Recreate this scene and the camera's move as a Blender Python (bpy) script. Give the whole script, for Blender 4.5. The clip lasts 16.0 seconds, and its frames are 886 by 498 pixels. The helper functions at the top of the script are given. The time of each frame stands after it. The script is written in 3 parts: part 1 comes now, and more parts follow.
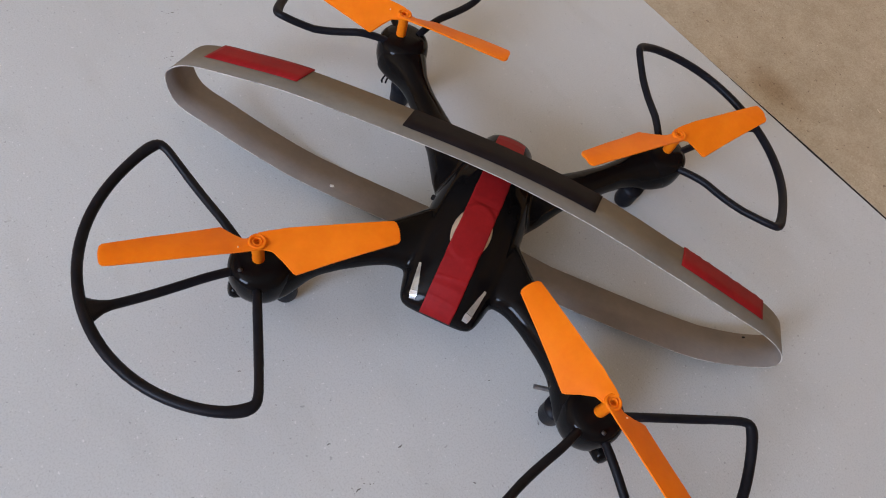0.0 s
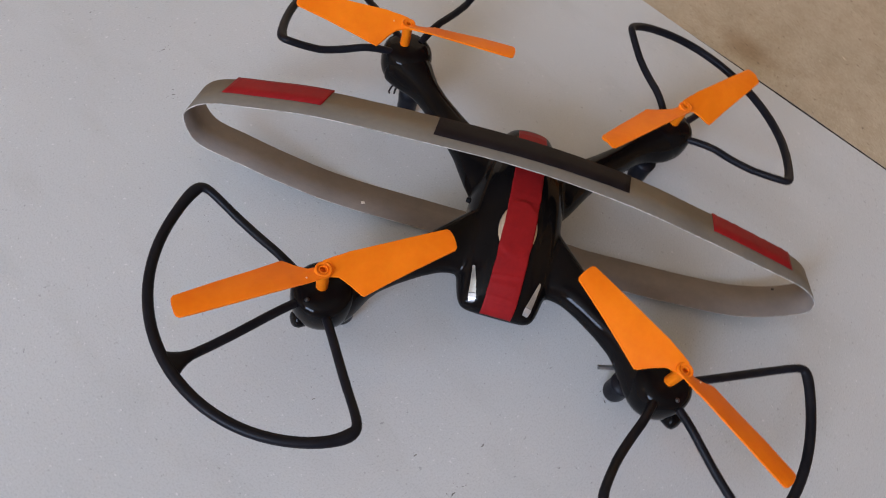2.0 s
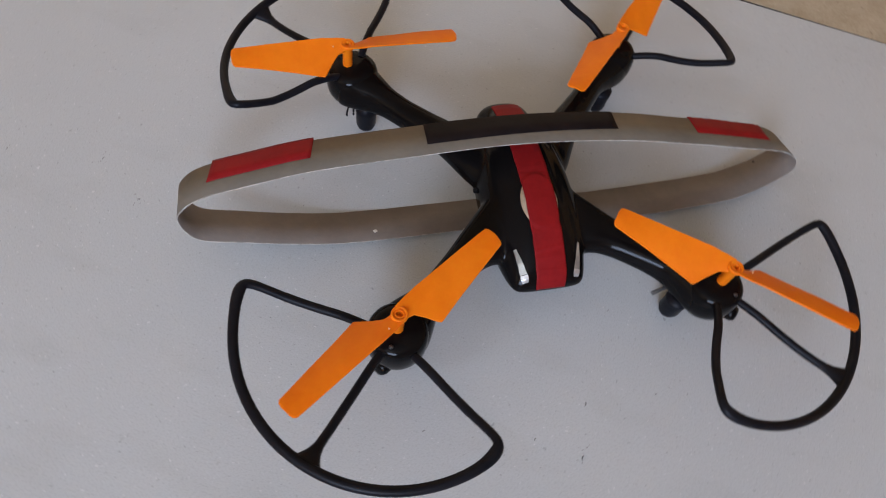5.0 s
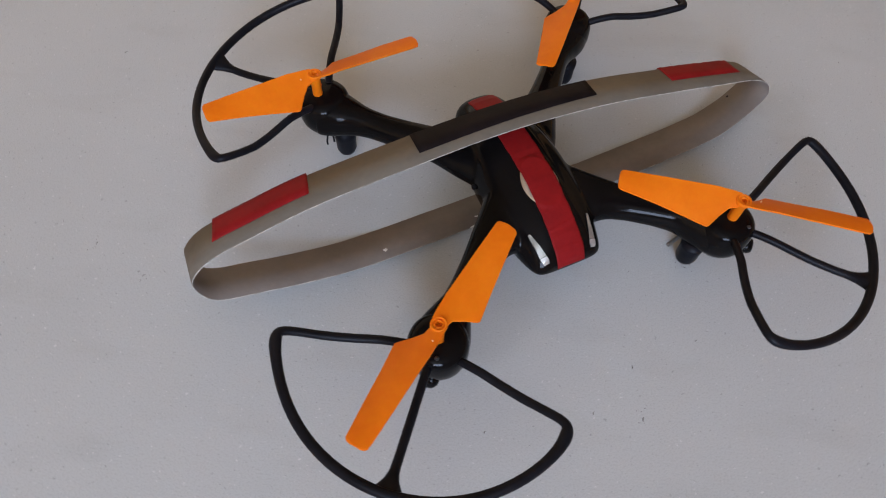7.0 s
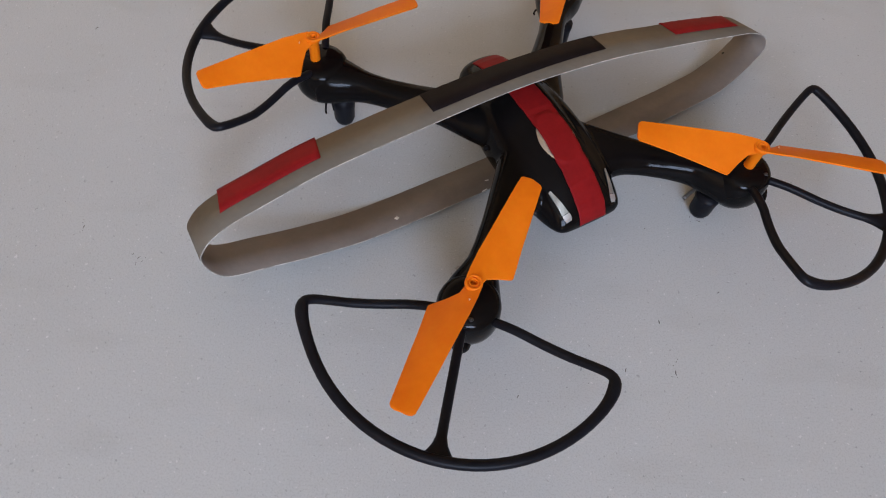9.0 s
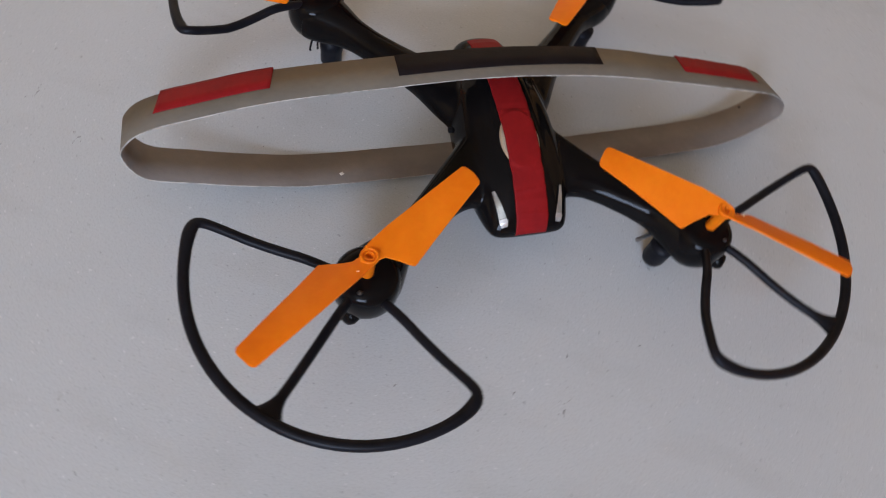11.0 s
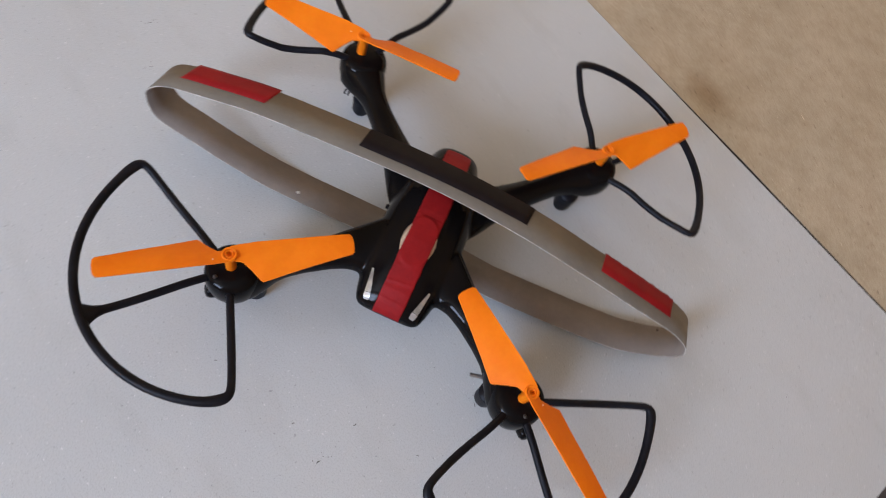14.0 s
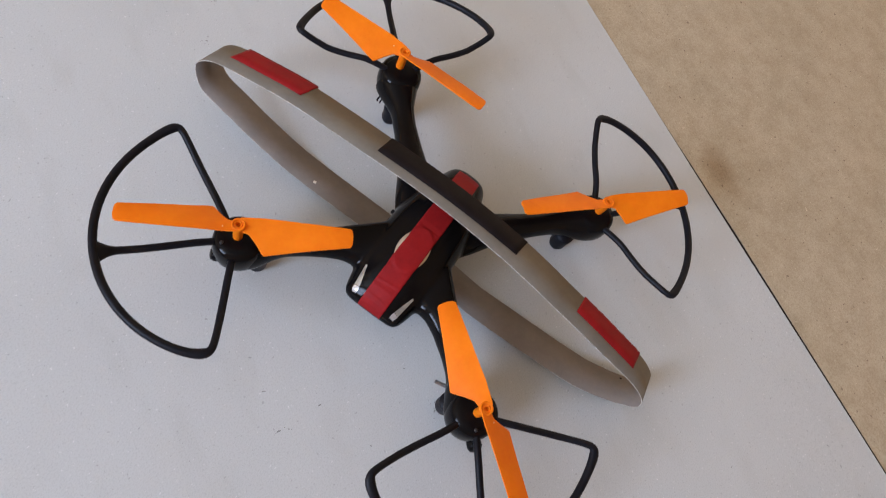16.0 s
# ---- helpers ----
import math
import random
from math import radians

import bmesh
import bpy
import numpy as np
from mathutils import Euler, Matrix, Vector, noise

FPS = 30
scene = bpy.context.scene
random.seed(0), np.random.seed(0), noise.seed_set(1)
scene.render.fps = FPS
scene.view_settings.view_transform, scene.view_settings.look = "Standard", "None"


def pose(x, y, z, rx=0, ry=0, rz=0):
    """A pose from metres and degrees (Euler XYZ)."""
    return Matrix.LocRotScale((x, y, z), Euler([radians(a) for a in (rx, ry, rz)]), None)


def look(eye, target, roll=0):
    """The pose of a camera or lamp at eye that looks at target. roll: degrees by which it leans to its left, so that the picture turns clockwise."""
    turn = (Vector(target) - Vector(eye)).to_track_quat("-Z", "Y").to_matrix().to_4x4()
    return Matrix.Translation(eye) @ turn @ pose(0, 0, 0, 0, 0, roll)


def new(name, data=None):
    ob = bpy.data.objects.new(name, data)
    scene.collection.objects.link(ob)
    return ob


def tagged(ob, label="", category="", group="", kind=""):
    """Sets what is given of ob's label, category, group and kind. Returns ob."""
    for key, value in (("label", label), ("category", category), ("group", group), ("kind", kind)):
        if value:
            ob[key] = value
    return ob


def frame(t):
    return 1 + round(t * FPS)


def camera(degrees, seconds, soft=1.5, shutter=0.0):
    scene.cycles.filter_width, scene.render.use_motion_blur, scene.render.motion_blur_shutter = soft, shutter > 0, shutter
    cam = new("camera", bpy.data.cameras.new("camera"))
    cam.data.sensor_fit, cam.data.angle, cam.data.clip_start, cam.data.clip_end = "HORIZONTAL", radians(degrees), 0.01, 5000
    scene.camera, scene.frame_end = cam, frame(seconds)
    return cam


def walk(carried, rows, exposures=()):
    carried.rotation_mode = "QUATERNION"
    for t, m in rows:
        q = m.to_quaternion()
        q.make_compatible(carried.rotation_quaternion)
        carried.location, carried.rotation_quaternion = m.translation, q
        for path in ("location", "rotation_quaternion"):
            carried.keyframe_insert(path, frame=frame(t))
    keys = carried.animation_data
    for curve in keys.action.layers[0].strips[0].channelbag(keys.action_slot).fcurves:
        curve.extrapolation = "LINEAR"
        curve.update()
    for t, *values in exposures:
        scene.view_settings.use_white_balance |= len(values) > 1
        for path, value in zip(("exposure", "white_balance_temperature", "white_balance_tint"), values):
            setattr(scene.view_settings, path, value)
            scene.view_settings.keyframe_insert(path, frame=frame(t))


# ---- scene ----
cam = camera(66.66, 16.0, soft=1.0, shutter=0.9)
PATH = [
    (0, (0.00315, -0.21324, 0.33132), (-0.01306, -0.00726, -0.01125), 19.622),
    (0.5, (-0.00573, -0.21880, 0.33015), (-0.01687, -0.00950, -0.01055), 20.856),
    (1, (-0.01951, -0.22562, 0.32847), (-0.02475, -0.01512, -0.01162), 19.951),
    (1.5, (-0.03576, -0.22593, 0.33148), (-0.03281, -0.01272, -0.00694), 18.860),
    (2, (-0.04821, -0.22628, 0.33218), (-0.03325, -0.01625, -0.00788), 18.514),
    (2.5, (-0.06104, -0.22140, 0.33123), (-0.03523, -0.01381, -0.00972), 18.068),
    (3, (-0.07704, -0.21924, 0.33152), (-0.04422, -0.01527, -0.01109), 17.141),
    (3.5, (-0.08954, -0.21002, 0.33369), (-0.04910, -0.00884, -0.00974), 16.149),
    (4, (-0.09830, -0.20609, 0.33543), (-0.04822, -0.00982, -0.00954), 14.384),
    (4.5, (-0.10608, -0.20687, 0.34013), (-0.04439, -0.01294, -0.00421), 12.753),
    (5, (-0.11750, -0.20553, 0.34331), (-0.04651, -0.02065, -0.00421), 10.889),
    (5.2, (-0.12171, -0.20628, 0.34433), (-0.05207, -0.02240, -0.00397), 8.206),
    (7.3, (-0.14559, -0.19706, 0.34270), (-0.05738, -0.01472, -0.00217), -0.210),
    (7.5, (-0.15387, -0.19659, 0.34085), (-0.06062, -0.01480, -0.00297), -0.168),
    (8, (-0.16860, -0.19440, 0.33206), (-0.06842, -0.01994, -0.01364), 0.357),
    (8.2, (-0.17471, -0.19130, 0.32884), (-0.06750, -0.01934, -0.01602), 2.123),
    (10.3, (-0.15852, -0.19862, 0.31161), (-0.05414, -0.03245, -0.03697), 12.685),
    (10.5, (-0.14888, -0.20256, 0.31059), (-0.04411, -0.03709, -0.03823), 15.072),
    (11, (-0.11866, -0.20700, 0.31237), (-0.02958, -0.03923, -0.03964), 17.073),
    (11.5, (-0.08665, -0.20032, 0.32194), (-0.02114, -0.03067, -0.03430), 18.449),
    (12, (-0.05969, -0.20145, 0.32447), (-0.00183, -0.03666, -0.03532), 22.669),
    (12.5, (-0.03238, -0.20528, 0.34269), (0.00843, -0.03688, -0.01786), 24.845),
    (13, (-0.01540, -0.20339, 0.35964), (0.00940, -0.02839, 0.00076), 25.141),
    (13.5, (-0.00190, -0.20110, 0.37885), (0.01487, -0.02426, 0.02051), 25.085),
    (14, (0.00912, -0.20577, 0.39291), (0.01394, -0.02007, 0.03866), 25.540),
    (14.5, (0.00585, -0.21115, 0.39492), (-0.00292, -0.02124, 0.04302), 27.993),
    (15, (0.00980, -0.20713, 0.39795), (-0.00034, -0.01603, 0.04672), 29.624),
    (15.5, (0.01892, -0.20919, 0.41371), (0.01125, -0.01627, 0.06335), 33.216),
    (16, (0.02330, -0.21410, 0.41928), (0.01434, -0.02487, 0.06699), 33.546),
]
EXPOSURE = [(0, -0.10), (1, -0.11), (2.5, -0.16), (4.5, -0.27), (5.2, -0.27), (8, -0.30), (10.5, -0.29), (11.5, -0.22), (12.5, -0.12), (13, -0.05), (14, 0.0), (16, 0.07)]
walk(cam, [(t, look(eye, target, roll)) for t, eye, target, roll in PATH], EXPOSURE)


# ---- light ----
world = bpy.data.worlds.new("world")
scene.world = world
world.use_nodes = True
wn = world.node_tree
sky = wn.nodes.new("ShaderNodeTexSky")
sky.sky_type, sky.sun_disc = "NISHITA", False
sky.sun_elevation, sky.sun_rotation = radians(35), radians(120)
wn.links.new(sky.outputs[0], wn.nodes["Background"].inputs[0])
wn.nodes["Background"].inputs[1].default_value = 0.12

# cool daylight by the front wall's window; added warm fill in the back wall
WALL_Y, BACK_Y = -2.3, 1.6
# wall, y of its inner face, inward side, opening: x, z, width, height; watts, colour
WINDOW_AND_FILL = [("wall_front", WALL_Y, 1, -1.10, 1.16, 1.25, 1.15, 97, (0.705, 0.855, 1.18)), ("wall_back", BACK_Y, -1, 0.10, 0.80, 2.80, 1.40, 8.5, (1.30, 0.86, 0.40))]
for _, y, inward, x, z, w, h, watts, tint in WINDOW_AND_FILL:
    day_or_fill = bpy.data.lights.new("window_daylight", "AREA")
    day_or_fill.shape, day_or_fill.size, day_or_fill.size_y, day_or_fill.energy, day_or_fill.color = "RECTANGLE", w - 0.12, h - 0.12, watts, tint
    new("window_daylight", day_or_fill).matrix_world = pose(x, y + 0.02 * inward, z, 90 * inward)


# ---- materials ----
def material(name, colour, rough=0.5, metal=0.0, coat=0.0):
    m = bpy.data.materials.new(name)
    m.use_nodes = True
    b = m.node_tree.nodes["Principled BSDF"]
    b.inputs["Base Color"].default_value = (*colour, 1)
    b.inputs["Roughness"].default_value = rough
    b.inputs["Metallic"].default_value = metal
    b.inputs["Coat Weight"].default_value = coat
    return m


def noise_node(m, scale, detail=4.0, rough=0.6, stretch=(1, 1, 1)):
    nt = m.node_tree
    co = nt.nodes.new("ShaderNodeTexCoord")
    mp = nt.nodes.new("ShaderNodeMapping")
    mp.inputs["Scale"].default_value = stretch
    no = nt.nodes.new("ShaderNodeTexNoise")
    no.inputs["Scale"].default_value, no.inputs["Detail"].default_value = scale, detail
    no.inputs["Roughness"].default_value = rough
    nt.links.new(co.outputs["Object"], mp.inputs[0])
    nt.links.new(mp.outputs[0], no.inputs["Vector"])
    return no


def ramp(m, source, stops):
    r = m.node_tree.nodes.new("ShaderNodeValToRGB")
    e = r.color_ramp.elements
    while len(e) < len(stops):
        e.new(0.5)
    for el, (at, c) in zip(e, stops):
        el.position, el.color = at, (*c, 1)
    m.node_tree.links.new(source, r.inputs[0])
    return r


def mix(m, kind, fac, a, b):
    n = m.node_tree.nodes.new("ShaderNodeMixRGB")
    n.blend_type = kind
    for sock, v in zip(n.inputs, (fac, a, b)):
        if isinstance(v, (int, float)):
            sock.default_value = v
        elif isinstance(v, tuple):
            sock.default_value = (*v, 1)
        else:
            m.node_tree.links.new(v, sock)
    return n.outputs[0]


def to(m, source, name):
    m.node_tree.links.new(source, m.node_tree.nodes["Principled BSDF"].inputs[name])


def bump(m, source, strength, distance):
    b = m.node_tree.nodes.new("ShaderNodeBump")
    b.inputs["Strength"].default_value, b.inputs["Distance"].default_value = strength, distance
    m.node_tree.links.new(source, b.inputs["Height"])
    to(m, b.outputs[0], "Normal")


def mottled(name, dark, light, scale, rough=0.5, coat=0.0, bump_scale=0, bump_depth=0.0002, metal=0.0, rough_var=0.0):
    """A colour that wanders between two tones, with fine relief."""
    m = material(name, light, rough, metal, coat)
    a = noise_node(m, scale)
    fine = noise_node(m, scale * 9, 3)
    r = ramp(m, a.outputs[0], [(0.35, dark), (0.65, light)])
    to(m, mix(m, "OVERLAY", 0.12, r.outputs[0], fine.outputs[0]), "Base Color")
    if rough_var:
        q = m.node_tree.nodes.new("ShaderNodeMapRange")
        q.inputs["To Min"].default_value, q.inputs["To Max"].default_value = rough - rough_var, rough + rough_var
        m.node_tree.links.new(fine.outputs[0], q.inputs[0])
        to(m, q.outputs[0], "Roughness")
    if bump_scale:
        bump(m, noise_node(m, bump_scale, 3).outputs[0], 0.6, bump_depth)
    return m


def sheet_material():
    m = material("white_laminate", (0.74, 0.74, 0.74), 0.55)
    m.node_tree.nodes["Principled BSDF"].inputs["Specular IOR Level"].default_value = 0.2
    blot = noise_node(m, 5, 5)
    grain = noise_node(m, 1100, 2)
    spots = noise_node(m, 160, 2)
    c = ramp(m, blot.outputs[0], [(0.3, (0.486, 0.508, 0.504)), (0.7, (0.526, 0.550, 0.548))]).outputs[0]
    c = mix(m, "MULTIPLY", 0.40, c, ramp(m, grain.outputs[0], [(0.28, (0.62, 0.62, 0.62)), (0.54, (1, 1, 1))]).outputs[0])
    c = mix(m, "MULTIPLY", 0.5, c, ramp(m, spots.outputs[0], [(0.22, (0.72, 0.71, 0.69)), (0.29, (1, 1, 1))]).outputs[0])
    flecks = noise_node(m, 430, 2)
    c = mix(m, "MIX", ramp(m, flecks.outputs[0], [(0.67, (0, 0, 0)), (0.73, (0.7, 0.7, 0.7))]).outputs[0], c, (0.70, 0.70, 0.70))
    pits = noise_node(m, 390, 2, 0.6, (1, 1, 1.7))
    c = mix(m, "MULTIPLY", 0.7, c, ramp(m, pits.outputs[0], [(0.27, (0.60, 0.60, 0.60)), (0.33, (1, 1, 1))]).outputs[0])
    smear = noise_node(m, 14, 3, 0.5, (1, 2.6, 1))
    c = mix(m, "MULTIPLY", 0.5, c, ramp(m, smear.outputs[0], [(0.30, (0.90, 0.895, 0.88)), (0.45, (1, 1, 1))]).outputs[0])
    to(m, c, "Base Color")
    bump(m, mix(m, "ADD", 0.5, noise_node(m, 1500, 2).outputs[0], flecks.outputs[0]), 0.22, 0.0002)
    return m


def fibreboard_material():
    m = material("raw_fibreboard", (0.45, 0.33, 0.2), 0.8)
    m.node_tree.nodes["Principled BSDF"].inputs["Specular IOR Level"].default_value = 0.2
    blot = noise_node(m, 7, 4)
    fibre = noise_node(m, 700, 3, 0.7)
    chips = noise_node(m, 330, 2, 0.6, (1, 1.8, 1))
    shreds = noise_node(m, 300, 2, 0.5, (2.6, 0.8, 1))
    pits = noise_node(m, 250, 2, 0.6)
    large = noise_node(m, 45, 4, 0.7)
    c = ramp(m, blot.outputs[0], [(0.3, (0.440, 0.372, 0.262)), (0.7, (0.505, 0.432, 0.315))]).outputs[0]
    c = mix(m, "MULTIPLY", 0.65, c, ramp(m, large.outputs[0], [(0.33, (0.80, 0.77, 0.73)), (0.60, (1, 1, 1))]).outputs[0])
    c = mix(m, "MULTIPLY", 0.6, c, ramp(m, fibre.outputs[0], [(0.32, (0.66, 0.62, 0.56)), (0.58, (1, 1, 1))]).outputs[0])
    c = mix(m, "MIX", ramp(m, chips.outputs[0], [(0.645, (0, 0, 0)), (0.72, (0.45, 0.45, 0.45))]).outputs[0], c, (0.66, 0.58, 0.42))
    c = mix(m, "MIX", ramp(m, shreds.outputs[0], [(0.735, (0, 0, 0)), (0.77, (0.8, 0.8, 0.8))]).outputs[0], c, (0.78, 0.69, 0.50))
    c = mix(m, "MIX", ramp(m, pits.outputs[0], [(0.27, (0.75, 0.75, 0.75)), (0.325, (0, 0, 0))]).outputs[0], c, (0.16, 0.11, 0.075))
    # a brown stain near the joint
    nt = m.node_tree
    place, reach = nt.nodes.new("ShaderNodeMapping"), nt.nodes.new("ShaderNodeVectorMath")
    place.vector_type, reach.operation = "TEXTURE", "LENGTH"
    place.inputs["Location"].default_value, place.inputs["Scale"].default_value = (0.0280, 0.2870, 0), (0.034, 0.021, 1)
    nt.links.new(nt.nodes.new("ShaderNodeTexCoord").outputs["Object"], place.inputs[0])
    nt.links.new(mix(m, "ADD", 0.9, place.outputs[0], ramp(m, noise_node(m, 60, 3).outputs[0], [(0.0, (-0.5, -0.5, 0)), (1.0, (0.5, 0.5, 0))]).outputs[0]), reach.inputs[0])
    c = mix(m, "MULTIPLY", ramp(m, reach.outputs["Value"], [(0.15, (0.8, 0.8, 0.8)), (0.95, (0, 0, 0))]).outputs[0], c, (0.66, 0.56, 0.46))
    to(m, c, "Base Color")
    bump(m, mix(m, "ADD", 0.5, fibre.outputs[0], chips.outputs[0]), 0.5, 0.0003)
    return m


SHEET = sheet_material()
BOARD = fibreboard_material()
FLOOR = mottled("dark_floor", (0.035, 0.035, 0.04), (0.06, 0.06, 0.065), 3, 0.6)
# walls and ceiling are unseen; their tints warm the bounced light
WALL = mottled("ochre_plaster", (0.78, 0.52, 0.26), (0.84, 0.57, 0.29), 2, 0.9, bump_scale=60)
CEIL = mottled("ceiling_paint", (0.74, 0.66, 0.54), (0.80, 0.72, 0.60), 2, 0.9)
PAINT = mottled("white_window_paint", (0.72, 0.72, 0.70), (0.8, 0.8, 0.78), 4, 0.4)
# darkened so that the joint above it looks shaded
TABLEWOOD = mottled("wood_dark_for_joint", (0.030, 0.020, 0.014), (0.055, 0.037, 0.025), 20, 0.6)
SHELL = mottled("glossy_black_plastic", (0.0045, 0.004, 0.004), (0.006, 0.005, 0.005), 60, 0.10, rough_var=0.02)
MATT = mottled("satin_black_plastic", (0.005, 0.005, 0.007), (0.009, 0.009, 0.012), 90, 0.42, bump_scale=900, bump_depth=0.0001, rough_var=0.08)
SHELL.node_tree.nodes["Principled BSDF"].inputs["Specular IOR Level"].default_value = 0.10
MATT.node_tree.nodes["Principled BSDF"].inputs["Specular IOR Level"].default_value = 0.12
ORANGE = mottled("orange_plastic", (0.79, 0.170, 0.004), (0.87, 0.207, 0.007), 40, 0.45, rough_var=0.08)
ORANGE.node_tree.nodes["Principled BSDF"].inputs["Specular IOR Level"].default_value = 0.12
ORANGE.node_tree.nodes["Principled BSDF"].inputs["Subsurface Weight"].default_value = 0.15
ORANGE.node_tree.nodes["Principled BSDF"].inputs["Subsurface Radius"].default_value = (0.004, 0.0015, 0.0005)
STRIP = mottled("grey_brown_edging", (0.135, 0.115, 0.088), (0.165, 0.142, 0.108), 30, 0.55, bump_scale=700, bump_depth=0.0001)
STRIP_IN = mottled("brown_edging_back", (0.164, 0.132, 0.107), (0.205, 0.166, 0.135), 30, 0.6, bump_scale=500, bump_depth=0.0002)
STRIP_RIM = mottled("pale_cut_rim", (0.20, 0.185, 0.16), (0.50, 0.47, 0.42), 220, 0.7)
STRIP.node_tree.nodes["Principled BSDF"].inputs["Specular IOR Level"].default_value = 0.25
RED = mottled("red_tape", (0.200, 0.0078, 0.0090), (0.250, 0.0096, 0.0108), 60, 0.5, bump_scale=250, bump_depth=0.0002, rough_var=0.06)
BLACKTAPE = mottled("black_tape", (0.008, 0.005, 0.005), (0.012, 0.008, 0.008), 60, 0.6, bump_scale=250, bump_depth=0.0002)
for tape in (RED, BLACKTAPE):
    tape.node_tree.nodes["Principled BSDF"].inputs["Specular IOR Level"].default_value = 0.1
SILVER = mottled("silver_lens", (0.30, 0.30, 0.27), (0.50, 0.50, 0.46), 120, 0.22, metal=0.5)
CHROME = mottled("bright_reflector", (0.40, 0.39, 0.37), (0.52, 0.51, 0.49), 200, 0.2, metal=0.4)
DISC = mottled("pale_disc", (0.50, 0.44, 0.34), (0.66, 0.60, 0.50), 120, 0.3, metal=0.75)
SCREW = mottled("dark_screw", (0.06, 0.058, 0.056), (0.10, 0.095, 0.09), 300, 0.35, metal=0.6)
JOINT_SHADE = mottled("joint_shade_edge", (0.014, 0.009, 0.006), (0.024, 0.016, 0.011), 200, 0.9)
STEEL = mottled("steel_pin", (0.30, 0.30, 0.30), (0.45, 0.45, 0.44), 200, 0.4, metal=0.9)
CRUMB = mottled("dark_crumb", (0.10, 0.095, 0.09), (0.22, 0.21, 0.20), 400, 0.8)
PIP = material("pale_orange_pip", (0.85, 0.50, 0.25), 0.4)
SLIVER = mottled("pale_sliver", (0.62, 0.52, 0.36), (0.72, 0.62, 0.45), 300, 0.7)
FLECK = material("white_fleck", (0.75, 0.73, 0.68), 0.8)


# ---- building helpers ----
def mesh_of(name, bm, mat, smooth=True):
    me = bpy.data.meshes.new(name)
    bmesh.ops.recalc_face_normals(bm, faces=bm.faces)
    bm.to_mesh(me)
    bm.free()
    for m in (mat if isinstance(mat, tuple) else (mat,)):
        me.materials.append(m)
    if smooth:
        me.shade_smooth()
    return me


def crisp(bm, degrees):
    """Marks the edges that turn by more than an angle as sharp."""
    bmesh.ops.recalc_face_normals(bm, faces=bm.faces)
    for e in bm.edges:
        if len(e.link_faces) == 2 and e.calc_face_angle() > radians(degrees):
            e.smooth = False
    return bm


def part(name, bm, mat, parent, label="", m=None, smooth=True):
    ob = new(name, mesh_of(name, bm, mat, smooth))
    ob.parent = parent
    if m is not None:
        ob.matrix_basis = m
    if label:
        ob["label"] = label
    return ob


def thing(name, bm, mat, label, category, kind="", m=None, smooth=True, group=""):
    ob = new(name, mesh_of(name, bm, mat, smooth))
    if m is not None:
        ob.matrix_basis = m
    return tagged(ob, label, category, group, kind)


def box(x0, y0, z0, x1, y1, z1, bevel=0.0, seg=2, bm=None):
    bm = bm or bmesh.new()
    made = bmesh.ops.create_cube(bm, size=1.0)["verts"]
    bmesh.ops.transform(bm, verts=made, matrix=Matrix.LocRotScale(((x0 + x1) / 2, (y0 + y1) / 2, (z0 + z1) / 2), None, (x1 - x0, y1 - y0, z1 - z0)))
    if bevel:
        es = list({e for v in made for e in v.link_edges})
        bmesh.ops.bevel(bm, geom=es, offset=bevel, segments=seg, affect="EDGES", profile=0.5)
    return bm


def ring_loft(rings, cap=True, closed=False):
    """A skin over rings of points, each ring with the same count."""
    bm = bmesh.new()
    vs = [[bm.verts.new(p) for p in r] for r in rings]
    n = len(vs[0])
    pairs = list(zip(vs, vs[1:])) + ([(vs[-1], vs[0])] if closed else [])
    for a, b in pairs:
        for i in range(n):
            bm.faces.new((a[i], a[(i + 1) % n], b[(i + 1) % n], b[i]))
    if cap and not closed:
        bm.faces.new(vs[0])
        bm.faces.new(vs[-1])
    return bm


def spline(points, per=8, closed=False):
    """Points on a Catmull-Rom curve through the given ones."""
    ps = [Vector(p) for p in points]
    n, out = len(ps), []
    for i in range(n if closed else n - 1):
        a, b, c, d = (ps[(i + k) % n] if closed else ps[min(max(i + k, 0), n - 1)] for k in (-1, 0, 1, 2))
        for j in range(per):
            t = j / per
            out.append(0.5 * (2 * b + (c - a) * t + (2 * a - 5 * b + 4 * c - d) * t * t + (3 * b - a - 3 * c + d) * t ** 3))
    if not closed:
        out.append(ps[-1])
    return out


def tube(path, wide, tall, sides=10, closed=False, cap=True):
    """A rod along a path, an ellipse in section: wide across, tall upwards (numbers, or one pair for each point)."""
    ps = [Vector(p) for p in path]
    rings = []
    for i, p in enumerate(ps):
        a = ps[i - 1] if i or closed else p
        b = ps[(i + 1) % len(ps)] if i + 1 < len(ps) or closed else p
        way = (b - a).normalized()
        side = way.cross(Vector((0, 0, 1)))
        side = side.normalized() if side.length > 1e-4 else Vector((1, 0, 0))
        up = side.cross(way)
        w = wide[i] if isinstance(wide, (list, tuple)) else wide
        h = tall[i] if isinstance(tall, (list, tuple)) else tall
        rings.append([p + side * w * math.cos(q) + up * h * math.sin(q) for q in (2 * math.pi * k / sides for k in range(sides))])
    return ring_loft(rings, cap, closed)


def turned(profile, sides=24, m=None):
    """A body of revolution round z from (radius, height) pairs."""
    rings = [[Vector((r * math.cos(q), r * math.sin(q), z)) for q in (2 * math.pi * k / sides for k in range(sides))] for r, z in profile]
    bm = ring_loft(rings)
    if m is not None:
        bm.transform(m)
    return bm


